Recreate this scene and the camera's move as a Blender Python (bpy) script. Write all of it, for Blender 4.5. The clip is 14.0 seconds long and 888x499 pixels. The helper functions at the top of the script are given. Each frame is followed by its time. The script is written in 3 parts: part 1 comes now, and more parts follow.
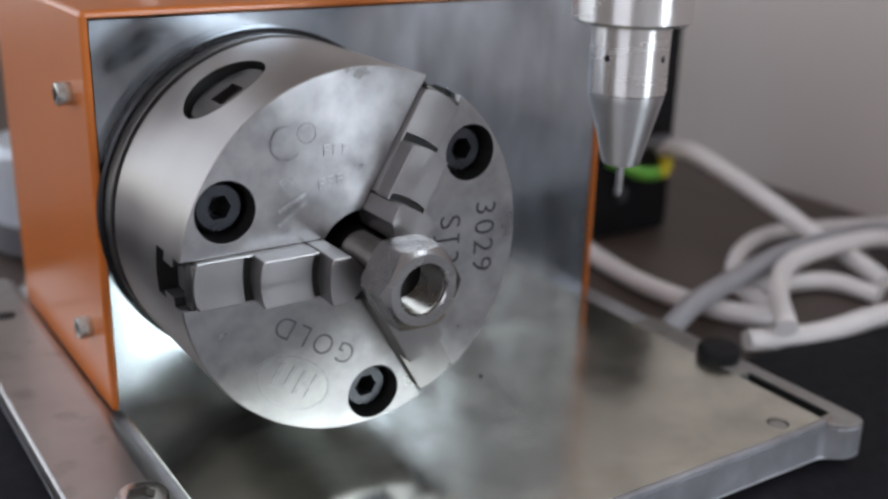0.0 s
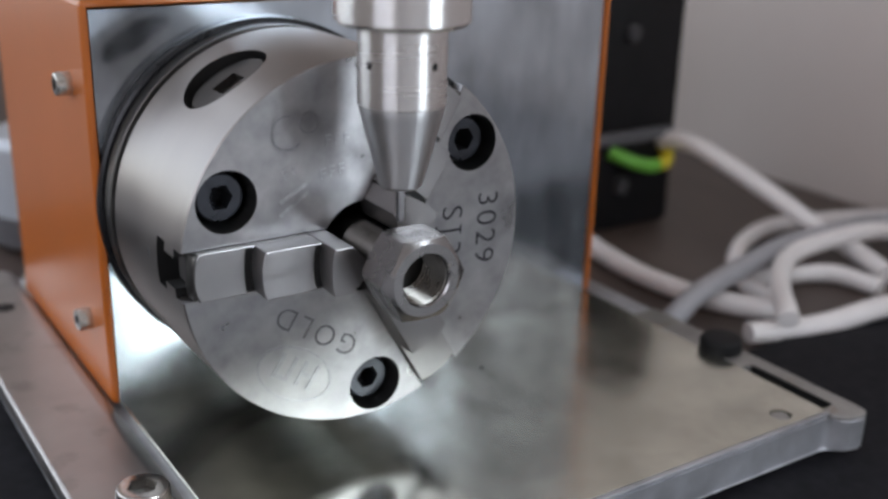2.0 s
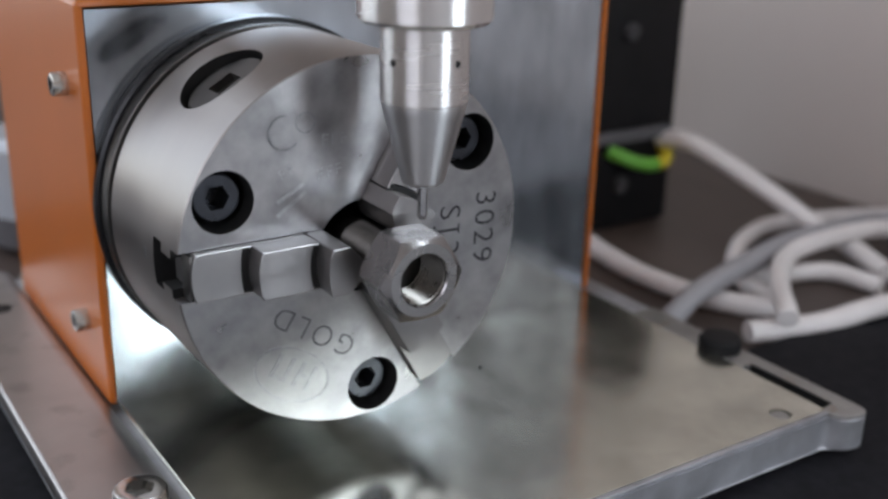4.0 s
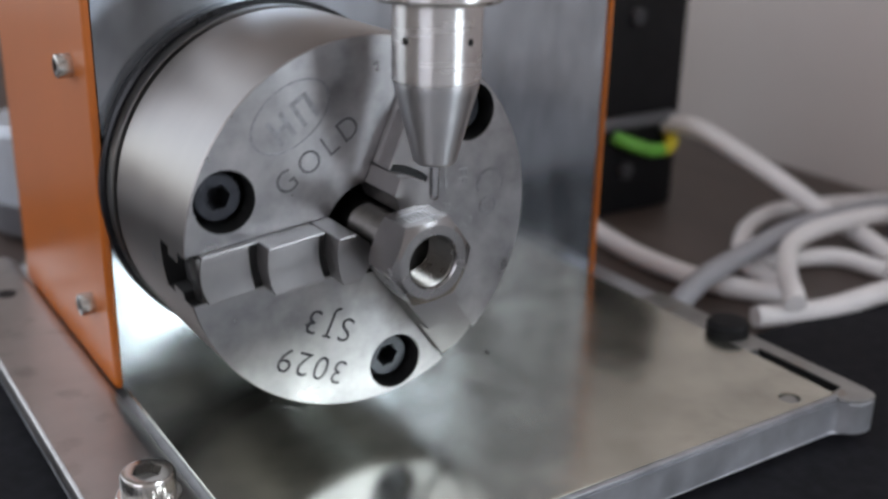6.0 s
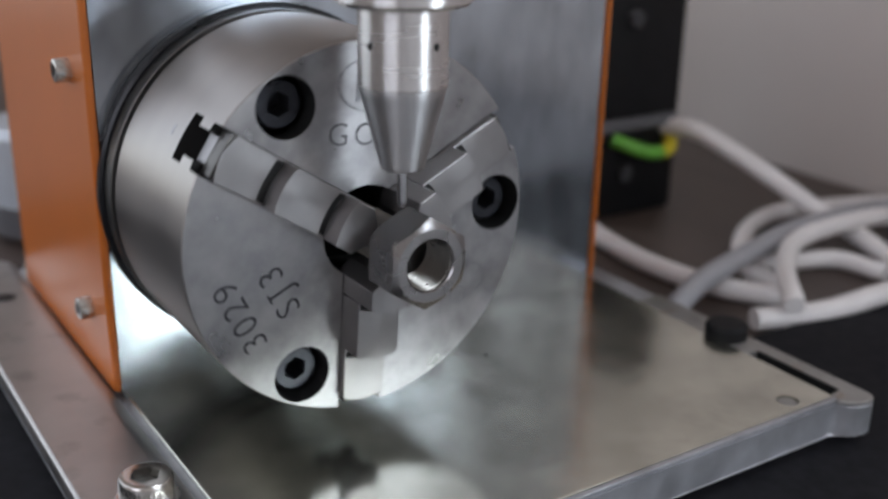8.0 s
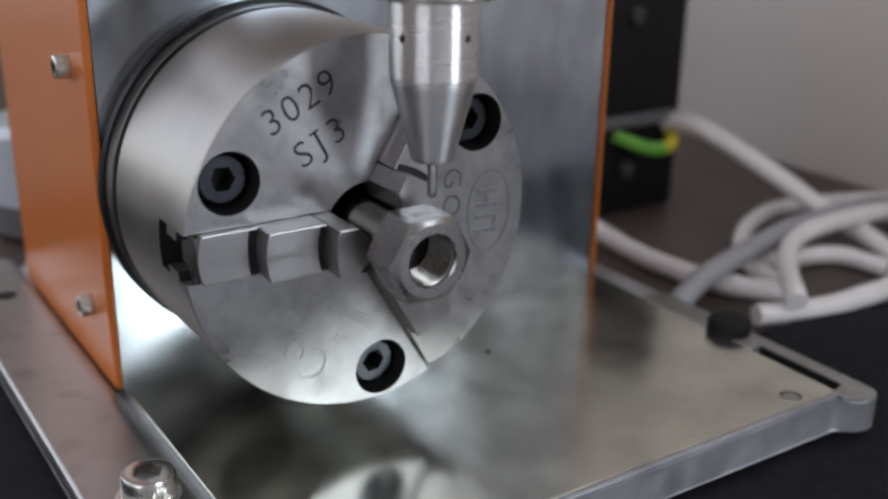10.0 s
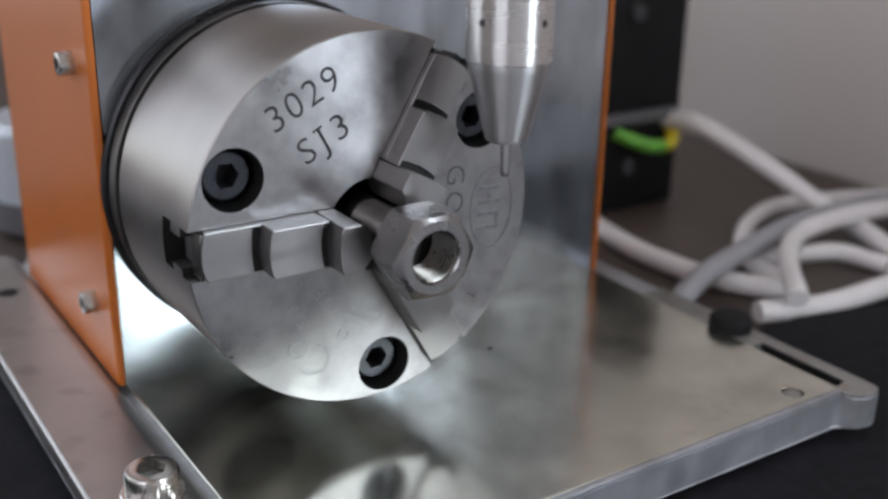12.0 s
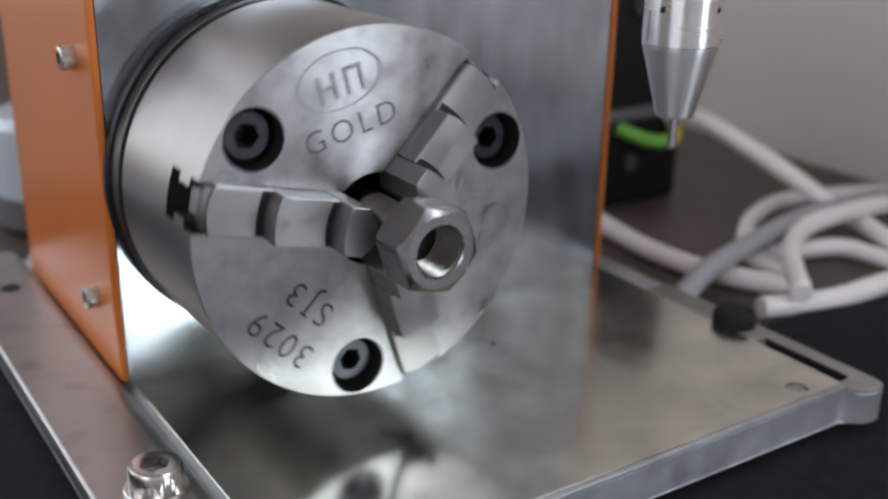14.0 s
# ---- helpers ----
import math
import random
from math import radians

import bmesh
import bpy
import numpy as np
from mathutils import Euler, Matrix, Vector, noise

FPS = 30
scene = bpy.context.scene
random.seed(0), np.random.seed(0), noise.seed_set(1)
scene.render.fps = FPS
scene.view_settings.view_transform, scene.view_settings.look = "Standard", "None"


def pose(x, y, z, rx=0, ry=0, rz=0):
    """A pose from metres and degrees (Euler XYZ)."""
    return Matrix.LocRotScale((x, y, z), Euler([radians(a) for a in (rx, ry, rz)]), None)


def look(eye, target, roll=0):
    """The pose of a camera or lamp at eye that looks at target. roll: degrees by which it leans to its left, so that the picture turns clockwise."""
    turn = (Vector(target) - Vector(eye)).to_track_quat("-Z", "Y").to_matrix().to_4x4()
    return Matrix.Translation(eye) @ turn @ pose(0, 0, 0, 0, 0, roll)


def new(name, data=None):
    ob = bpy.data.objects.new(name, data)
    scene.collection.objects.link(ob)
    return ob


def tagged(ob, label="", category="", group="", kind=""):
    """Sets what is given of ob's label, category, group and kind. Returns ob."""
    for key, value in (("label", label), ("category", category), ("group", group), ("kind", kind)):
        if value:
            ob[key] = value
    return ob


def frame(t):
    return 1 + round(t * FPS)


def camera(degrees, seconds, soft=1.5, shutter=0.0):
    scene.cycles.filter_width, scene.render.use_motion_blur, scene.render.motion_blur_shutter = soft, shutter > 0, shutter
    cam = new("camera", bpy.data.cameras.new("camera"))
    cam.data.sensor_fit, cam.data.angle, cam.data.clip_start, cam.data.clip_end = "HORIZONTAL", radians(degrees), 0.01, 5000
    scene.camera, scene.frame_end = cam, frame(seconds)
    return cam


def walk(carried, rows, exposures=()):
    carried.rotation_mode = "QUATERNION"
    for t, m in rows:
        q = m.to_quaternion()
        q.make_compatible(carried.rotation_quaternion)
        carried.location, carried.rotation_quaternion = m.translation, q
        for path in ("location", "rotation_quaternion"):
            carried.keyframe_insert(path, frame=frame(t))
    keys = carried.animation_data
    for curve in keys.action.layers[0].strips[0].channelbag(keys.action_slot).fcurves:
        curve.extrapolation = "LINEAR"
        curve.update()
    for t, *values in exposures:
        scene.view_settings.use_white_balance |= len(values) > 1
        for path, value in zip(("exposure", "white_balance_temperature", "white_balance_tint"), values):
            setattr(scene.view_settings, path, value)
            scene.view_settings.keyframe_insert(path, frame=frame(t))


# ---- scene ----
# ------------------------------------------------------------------ camera and its path
cam = camera(44.56, 14.0, soft=2.6, shutter=0.4)
cam.data.dof.use_dof = True
cam.data.dof.focus_distance = 0.275
cam.data.dof.aperture_fstop = 9.0
walk(cam, [
    (0, look((-0.13140, -0.23590, 0.09766), (0.39189, 0.54779, -0.23702), 1.562)),
    (0.5, look((-0.13067, -0.23557, 0.09784), (0.39469, 0.54740, -0.23527), 1.483)),
    (1, look((-0.13089, -0.23450, 0.09687), (0.39556, 0.54674, -0.23856), 1.702)),
    (1.5, look((-0.13112, -0.23345, 0.09555), (0.39480, 0.54666, -0.24332), 1.568)),
    (2, look((-0.13166, -0.23431, 0.09614), (0.39231, 0.54685, -0.24334), 1.558)),
    (2.5, look((-0.13146, -0.23414, 0.09608), (0.39259, 0.54720, -0.24285), 1.469)),
    (3, look((-0.13070, -0.23385, 0.09610), (0.39369, 0.54689, -0.24371), 1.419)),
    (5.5, look((-0.13121, -0.23317, 0.09452), (0.39286, 0.54721, -0.24660), 1.423)),
    (6, look((-0.13169, -0.23161, 0.09323), (0.39054, 0.54674, -0.25527), 1.355)),
    (6.5, look((-0.13193, -0.23160, 0.09307), (0.38962, 0.54676, -0.25640), 1.383)),
    (7, look((-0.13224, -0.23190, 0.09383), (0.38861, 0.54679, -0.25597), 1.446)),
    (7.5, look((-0.13165, -0.23207, 0.09383), (0.38966, 0.54720, -0.25398), 1.250)),
    (8, look((-0.13099, -0.23236, 0.09379), (0.39044, 0.54723, -0.25313), 1.222)),
    (10.5, look((-0.13144, -0.23144, 0.09254), (0.38995, 0.54749, -0.25593), 1.031)),
    (11, look((-0.13203, -0.23124, 0.09239), (0.38978, 0.54699, -0.25700), 1.157)),
    (11.5, look((-0.13218, -0.23079, 0.09217), (0.39016, 0.54658, -0.25835), 1.136)),
    (12, look((-0.13239, -0.23126, 0.09248), (0.38977, 0.54659, -0.25721), 1.068)),
    (12.5, look((-0.13186, -0.23171, 0.09307), (0.39012, 0.54641, -0.25632), 1.005)),
    (13, look((-0.13191, -0.23136, 0.09210), (0.39065, 0.54674, -0.25645), 1.102)),
    (13.5, look((-0.13224, -0.23053, 0.09200), (0.39094, 0.54606, -0.25898), 1.180)),
    (14, look((-0.13276, -0.23038, 0.09164), (0.38826, 0.54699, -0.26080), 1.035)),
], exposures=[(0.0, -0.19), (3.0, -0.20), (6.0, -0.24), (7.5, -0.35), (10.5, -0.35), (11.2, -0.33), (12.2, -0.21), (14.0, -0.15)])

# ------------------------------------------------------------------ plan, in metres
R = 0.05                  # chuck radius; its axis is the y axis, its face lies at y = 0
XL, XR = -0.0499, 0.1335  # the gearbox housing
YP, YB = 0.062, 0.166
ZT, ZB = 0.0566, -0.0612  # housing top, top of the base plate
YF = -0.0520              # front of the base sheet
TABLE = -0.0795
WALL_X = 0.385

# ------------------------------------------------------------------ light
world = bpy.data.worlds.new("sky")
scene.world = world
world.use_nodes = True
wn = world.node_tree.nodes
sky = wn.new("ShaderNodeTexSky")
sky.sky_type, sky.sun_disc = "NISHITA", False
sky.sun_elevation, sky.sun_rotation = radians(38), radians(100)
wn["Background"].inputs["Strength"].default_value = 0.12
world.node_tree.links.new(sky.outputs[0], wn["Background"].inputs["Color"])

WIN_Y, WIN_Z = (-1.60, -0.56), (0.10, 0.62)   # window in the wall beside the table


def window_light(name, where, facing, size_x, size_y, watts, colour):
    lamp = bpy.data.lights.new(name, "AREA")
    lamp.shape, lamp.size, lamp.size_y, lamp.energy, lamp.color = "RECTANGLE", size_x, size_y, watts, colour
    ob = new(name, lamp)
    ob.matrix_world = look(where, facing)
    return ob


window_light("window_daylight", (WALL_X + 0.06, sum(WIN_Y) / 2, sum(WIN_Z) / 2), (-1, sum(WIN_Y) / 2, sum(WIN_Z) / 2 - 0.3),
             1.04, 0.52, 27.0, (0.82, 0.91, 1.0))
NWIN_X, NWIN_Z = (-1.60, -0.15), (-0.06, 1.50)   # unseen window added behind the table, lowered for the orange shell's gloss
window_light("back_fill_light", (sum(NWIN_X) / 2, 1.01, sum(NWIN_Z) / 2), (sum(NWIN_X) / 2 + 0.4, -1, sum(NWIN_Z) / 2 - 0.2),
             1.45, 1.56, 15.0, (0.90, 0.93, 1.0))
WWIN_Y, WWIN_Z = (-1.60, -0.30), (0.20, 1.50)    # unseen window added in the wall across the room, for fill light
window_light("west_fill_light", (-1.81, sum(WWIN_Y) / 2, sum(WWIN_Z) / 2), (0.3, 0.1, -0.1), 1.30, 1.30, 16.0, (0.95, 0.93, 1.0))

# ------------------------------------------------------------------ materials


def material(name, colour, rough=0.5, metal=0.0, coat=0.0, noise_scale=0.0, vary=0.0, rough_vary=0.0, bump=0.0, bump_scale=400.0,
             stretch=(1, 1, 1), spots=0.0, spot_scale=60.0, spot_colour=(0.05, 0.05, 0.05), anis=0.0, spec=0.5, lathe_axis=""):
    """A surface with two scales of variation: broad mottling and fine grain."""
    m = bpy.data.materials.new(name)
    m.use_nodes = True
    nt = m.node_tree
    n, l = nt.nodes, nt.links
    b = n["Principled BSDF"]
    b.inputs["Base Color"].default_value = (*colour, 1)
    b.inputs["Roughness"].default_value = rough
    b.inputs["Metallic"].default_value = metal
    b.inputs["Coat Weight"].default_value = coat
    b.inputs["Coat Roughness"].default_value = 0.24
    b.inputs["Anisotropic"].default_value = anis
    b.inputs["Specular IOR Level"].default_value = spec
    if lathe_axis:      # turned on a lathe: fine rings round this axis spread the gloss across them
        tan = n.new("ShaderNodeTangent")
        tan.direction_type, tan.axis = "RADIAL", lathe_axis
        l.new(tan.outputs[0], b.inputs["Tangent"])
        b.inputs["Anisotropic Rotation"].default_value = 0.25
    co = n.new("ShaderNodeTexCoord")
    mp = n.new("ShaderNodeMapping")
    mp.inputs["Scale"].default_value = stretch
    l.new(co.outputs["Object"], mp.inputs["Vector"])
    src = None
    if noise_scale:
        t = n.new("ShaderNodeTexNoise")
        t.inputs["Scale"].default_value, t.inputs["Detail"].default_value, t.inputs["Roughness"].default_value = noise_scale, 3, 0.55
        l.new(mp.outputs[0], t.inputs["Vector"])
        mix = n.new("ShaderNodeMix")
        mix.data_type = "RGBA"
        dark, light = [max(0.0, c * (1 - vary)) for c in colour], [min(1.0, c * (1 + vary)) for c in colour]
        mix.inputs["A"].default_value, mix.inputs["B"].default_value = (*dark, 1), (*light, 1)
        ramp = n.new("ShaderNodeMapRange")
        ramp.inputs["From Min"].default_value, ramp.inputs["From Max"].default_value = 0.2, 0.8
        l.new(t.outputs["Fac"], ramp.inputs["Value"])
        l.new(ramp.outputs[0], mix.inputs["Factor"])
        src = mix.outputs["Result"]
        if rough_vary:
            rr = n.new("ShaderNodeMapRange")
            rr.inputs["From Min"].default_value, rr.inputs["From Max"].default_value = 0.2, 0.8
            rr.inputs["To Min"].default_value, rr.inputs["To Max"].default_value = max(0.03, rough - rough_vary), min(1, rough + rough_vary)
            l.new(t.outputs["Fac"], rr.inputs["Value"])
            l.new(rr.outputs[0], b.inputs["Roughness"])
    if spots:
        v = n.new("ShaderNodeTexNoise")
        v.inputs["Scale"].default_value, v.inputs["Detail"].default_value = spot_scale, 3
        l.new(co.outputs["Object"], v.inputs["Vector"])
        r2 = n.new("ShaderNodeMapRange")
        r2.inputs["From Min"].default_value, r2.inputs["From Max"].default_value = 0.58, 0.75
        r2.inputs["To Max"].default_value = spots
        l.new(v.outputs["Fac"], r2.inputs["Value"])
        mx = n.new("ShaderNodeMix")
        mx.data_type = "RGBA"
        mx.inputs["A"].default_value, mx.inputs["B"].default_value = (*colour, 1), (*spot_colour, 1)
        if src:
            l.new(src, mx.inputs["A"])
        l.new(r2.outputs[0], mx.inputs["Factor"])
        src = mx.outputs["Result"]
    if src:
        l.new(src, b.inputs["Base Color"])
    if bump:
        t2 = n.new("ShaderNodeTexNoise")
        t2.inputs["Scale"].default_value, t2.inputs["Detail"].default_value = bump_scale, 4
        l.new(mp.outputs[0], t2.inputs["Vector"])
        bp = n.new("ShaderNodeBump")
        bp.inputs["Strength"].default_value, bp.inputs["Distance"].default_value = bump, 0.00012
        l.new(t2.outputs["Fac"], bp.inputs["Height"])
        l.new(bp.outputs[0], b.inputs["Normal"])
    return m


STEEL_FACE = material("ground_steel_face", (0.385, 0.38, 0.385), 0.38, 0.97, noise_scale=110, vary=0.36, rough_vary=0.18, bump=0.22, bump_scale=190,
                      spots=0.55, spot_scale=75, spot_colour=(0.24, 0.24, 0.25), anis=0.75, lathe_axis="Y")
STEEL_TURNED = material("turned_steel", (0.36, 0.342, 0.328), 0.38, 0.94, noise_scale=60, vary=0.16, rough_vary=0.08, bump=0.06, bump_scale=1400,
                        stretch=(0.1, 1, 0.1), anis=0.75, lathe_axis="Y")
STEEL_JAW = material("ground_jaw_steel", (0.33, 0.32, 0.32), 0.36, 0.97, noise_scale=90, vary=0.12, rough_vary=0.08, anis=0.4, lathe_axis="Y")
STEEL_NUT = material("bright_nut_steel", (0.30, 0.29, 0.29), 0.26, 1.0, noise_scale=120, vary=0.07, rough_vary=0.05)
STEEL_THREAD = material("cut_thread_steel", (0.20, 0.19, 0.175), 0.30, 1.0, noise_scale=200, vary=0.2, rough_vary=0.08)
STEEL_RING = material("oily_turned_ring", (0.16, 0.155, 0.15), 0.38, 0.95, noise_scale=80, vary=0.2, rough_vary=0.1)
STEEL_DARK = material("oiled_and_shaded_steel", (0.12, 0.115, 0.11), 0.42, 1.0, noise_scale=200, vary=0.25, rough_vary=0.1)
GALV = material("galvanised_sheet", (0.47, 0.515, 0.57), 0.16, 0.92, noise_scale=60, vary=0.42, rough_vary=0.09, bump=0.06, bump_scale=220, stretch=(1, 1, 0.40),
                spots=0.22, spot_scale=38, spot_colour=(0.22, 0.24, 0.27))
GALV_BASE = material("worn_base_sheet", (0.67, 0.665, 0.585), 0.20, 0.98, noise_scale=45, vary=0.28, rough_vary=0.06, bump=0.03, bump_scale=120,
                     spots=0.16, spot_scale=120, spot_colour=(0.30, 0.29, 0.24))
GALV_EDGE = material("sheared_sheet_edge", (0.52, 0.53, 0.56), 0.42, 0.75, noise_scale=90, vary=0.25, rough_vary=0.1, bump=0.12, bump_scale=500)
RUSTY_RIM = material("rust_stained_rim", (0.38, 0.37, 0.355), 0.45, 0.75, noise_scale=120, vary=0.25, rough_vary=0.1, bump=0.12, bump_scale=500,
                     spots=0.7, spot_scale=170, spot_colour=(0.30, 0.20, 0.11))
ZINC_BAR = material("dull_zinc_bar", (0.46, 0.445, 0.43), 0.38, 1.0, noise_scale=40, vary=0.14, rough_vary=0.06, bump=0.08, bump_scale=500,
                    spots=0.4, spot_scale=90, spot_colour=(0.2, 0.19, 0.18))
ORANGE = material("orange_enamel", (0.54, 0.140, 0.014), 0.36, 0.0, coat=0.3, noise_scale=25, vary=0.06, bump=0.02, bump_scale=300)
ALU = material("turned_aluminium", (0.76, 0.75, 0.745), 0.27, 1.0, noise_scale=140, vary=0.04, rough_vary=0.02, bump=0.004, bump_scale=1600,
               stretch=(0.15, 0.15, 1), anis=0.9, lathe_axis="Z")
ALU_CONE = material("satin_aluminium", (0.58, 0.58, 0.59), 0.34, 1.0, noise_scale=160, vary=0.05, rough_vary=0.03, bump=0.006, bump_scale=1600,
                    stretch=(0.15, 0.15, 1), anis=0.85, lathe_axis="Z")
CARBIDE = material("stylus_steel", (0.42, 0.42, 0.43), 0.25, 1.0, noise_scale=300, vary=0.1)
CHROME = material("bright_screw_steel", (0.62, 0.60, 0.57), 0.2, 1.0, noise_scale=250, vary=0.15, rough_vary=0.1, spots=0.4, spot_scale=400)
BOLT_STEEL = material("oiled_black_bolt", (0.045, 0.047, 0.055), 0.32, 0.8, noise_scale=300, vary=0.3, rough_vary=0.1)
BLACK_OXIDE = material("black_oxide_steel", (0.022, 0.023, 0.026), 0.33, 0.55, noise_scale=300, vary=0.3, rough_vary=0.1)
# near-black that paints the shade inside recesses; also the oil in the jaw grooves
SHADE_AND_OIL = material("recess_shade_and_oil", (0.012, 0.012, 0.012), 0.6, 0.3, noise_scale=300, vary=0.3)
MARK = material("stamped_mark", (0.05, 0.05, 0.055), 0.5, 0.7, noise_scale=500, vary=0.4)
MARK_GHOST = material("worn_etching", (0.42, 0.42, 0.43), 0.34, 0.95, noise_scale=500, vary=0.3)
MARK_WORD = material("stamped_word", (0.15, 0.15, 0.155), 0.4, 0.9, noise_scale=500, vary=0.4)
MARK_FAINT = material("etched_mark", (0.32, 0.32, 0.33), 0.34, 1.0, noise_scale=500, vary=0.3)
RUBBER = material("black_rubber", (0.008, 0.008, 0.009), 0.6, 0.0, spec=0.25, noise_scale=120, vary=0.3, bump=0.1)
BLACK_CASE = material("black_plastic_case", (0.009, 0.009, 0.010), 0.6, 0.0, spec=0.2, noise_scale=90, vary=0.3, bump=0.1, bump_scale=900)
BLACK_KNOB = material("knob_plastic", (0.045, 0.045, 0.05), 0.5, 0.0, noise_scale=90, vary=0.15)
GREY_PLASTIC = material("grey_plastic", (0.12, 0.12, 0.13), 0.5, 0.0, noise_scale=90, vary=0.15)
WHITE_PVC = material("white_cable_sheath", (0.86, 0.83, 0.82), 0.42, 0.0, noise_scale=70, vary=0.06, bump=0.05)
GREY_PVC = material("grey_cable_sheath", (0.36, 0.36, 0.38), 0.45, 0.0, noise_scale=70, vary=0.08, bump=0.05)
GREEN_PVC = material("green_wire_sheath", (0.16, 0.48, 0.06), 0.4, 0.0, noise_scale=120, vary=0.15)
YELLOW_PVC = material("yellow_wire_sheath", (0.75, 0.62, 0.04), 0.4, 0.0, noise_scale=120, vary=0.1)
WALL = material("warm_white_wall_paint", (0.60, 0.54, 0.505), 0.85, 0.0, noise_scale=7, vary=0.03, bump=0.15, bump_scale=180)
CEILING = material("white_ceiling_paint", (0.75, 0.74, 0.72), 0.9, 0.0, noise_scale=4, vary=0.03, bump=0.1, bump_scale=150)
FLOOR = material("brown_floor", (0.16, 0.11, 0.08), 0.6, 0.0, noise_scale=8, vary=0.2)
TABLE_WOOD = material("dark_brown_table", (0.085, 0.062, 0.052), 0.5, 0.0, noise_scale=30, vary=0.25, bump=0.1, bump_scale=200, stretch=(1, 0.15, 1))
MAT_BLACK = material("black_mat", (0.013, 0.013, 0.016), 0.75, 0.0, spec=0.15, noise_scale=200, vary=0.4, bump=0.6, bump_scale=900, spots=0.08, spot_scale=60,
                     spot_colour=(0.06, 0.06, 0.06))
PALE_BOARD = material("pale_reflected_board", (0.36, 0.36, 0.37), 0.45, 0.0, noise_scale=20, vary=0.05, bump=0.05)
MOTOR_GREY = material("pale_motor_paint", (0.55, 0.60, 0.66), 0.35, 0.2, noise_scale=60, vary=0.08)
FRAME_WHITE = material("white_window_frame", (0.8, 0.8, 0.78), 0.4, 0.0, noise_scale=30, vary=0.04)

# ------------------------------------------------------------------ mesh helpers


def mesh_of(bm, name, mat, sharp=30.0):
    bmesh.ops.recalc_face_normals(bm, faces=bm.faces)
    for f in bm.faces:
        f.smooth = True
    for e in bm.edges:
        e.smooth = len(e.link_faces) == 2 and e.calc_face_angle(0.0) < radians(sharp)
    me = bpy.data.meshes.new(name)
    bm.to_mesh(me)
    bm.free()
    me.materials.append(mat)
    return me


def part(name, bm, mat, parent=None, label="", m=None, sharp=30.0):
    ob = new(name, mesh_of(bm, name, mat, sharp))
    if parent:
        ob.parent = parent
    if m is not None:
        ob.matrix_basis = m
    return tagged(ob, label)


def thing(name, label, category, where=None, group="", kind=""):
    ob = new(name)
    ob.empty_display_size = 0.01
    if where is not None:
        ob.matrix_basis = where
    return tagged(ob, label, category, group, kind)


def block(x0, x1, y0, y1, z0, z1, bevel=0.0, seg=2):
    bm = bmesh.new()
    bmesh.ops.create_cube(bm, size=1)
    for v in bm.verts:
        v.co = ((x0 + x1) / 2 + v.co.x * (x1 - x0), (y0 + y1) / 2 + v.co.y * (y1 - y0), (z0 + z1) / 2 + v.co.z * (z1 - z0))
    if bevel:
        bmesh.ops.bevel(bm, geom=bm.edges[:], offset=bevel, segments=seg, affect="EDGES", profile=0.5)
    return bm


def lathe(profile, seg=64, axis="Z", closed=False):
    """Spins (radius, height) pairs round an axis. A closed profile makes a ring."""
    bm = bmesh.new()
    rings = []
    for r, h in profile:
        if r < 1e-7:
            rings.append([bm.verts.new((0, 0, h))])
        else:
            rings.append([bm.verts.new((r * math.cos(2 * math.pi * i / seg), r * math.sin(2 * math.pi * i / seg), h)) for i in range(seg)])
    pairs = list(zip(rings, rings[1:])) + ([(rings[-1], rings[0])] if closed else [])
    for a, b in pairs:
        for i in range(seg):
            j = (i + 1) % seg
            q = [a[i % len(a)], a[j % len(a)], b[j % len(b)], b[i % len(b)]]
            q = [v for k, v in enumerate(q) if v not in q[:k]]
            if len(q) > 2:
                bm.faces.new(q)
    if axis == "Y":      # height runs along -y, towards the front
        bmesh.ops.transform(bm, matrix=Matrix.Rotation(radians(90), 4, "X"), verts=bm.verts)
    elif axis == "X":
        bmesh.ops.transform(bm, matrix=Matrix.Rotation(radians(90), 4, "Y"), verts=bm.verts)
    return bm


def prism(outline, h0, h1, bevel=0.0):
    """A flat outline in x, y raised from h0 to h1."""
    bm = bmesh.new()
    low = [bm.verts.new((x, y, h0)) for x, y in outline]
    top = [bm.verts.new((x, y, h1)) for x, y in outline]
    bm.faces.new(low[::-1])
    bm.faces.new(top)
    for i in range(len(outline)):
        j = (i + 1) % len(outline)
        bm.faces.new((low[i], low[j], top[j], top[i]))
    if bevel:
        bmesh.ops.bevel(bm, geom=bm.edges[:], offset=bevel, segments=2, affect="EDGES", profile=0.5)
    return bm


def moved(bm, m):
    bmesh.ops.transform(bm, matrix=m, verts=bm.verts)
    return bm


def joined(*many):
    out = bmesh.new()
    for bm in many:
        me = bpy.data.meshes.new("tmp")
        bm.to_mesh(me)
        bm.free()
        out.from_mesh(me)
        bpy.data.meshes.remove(me)
    return out


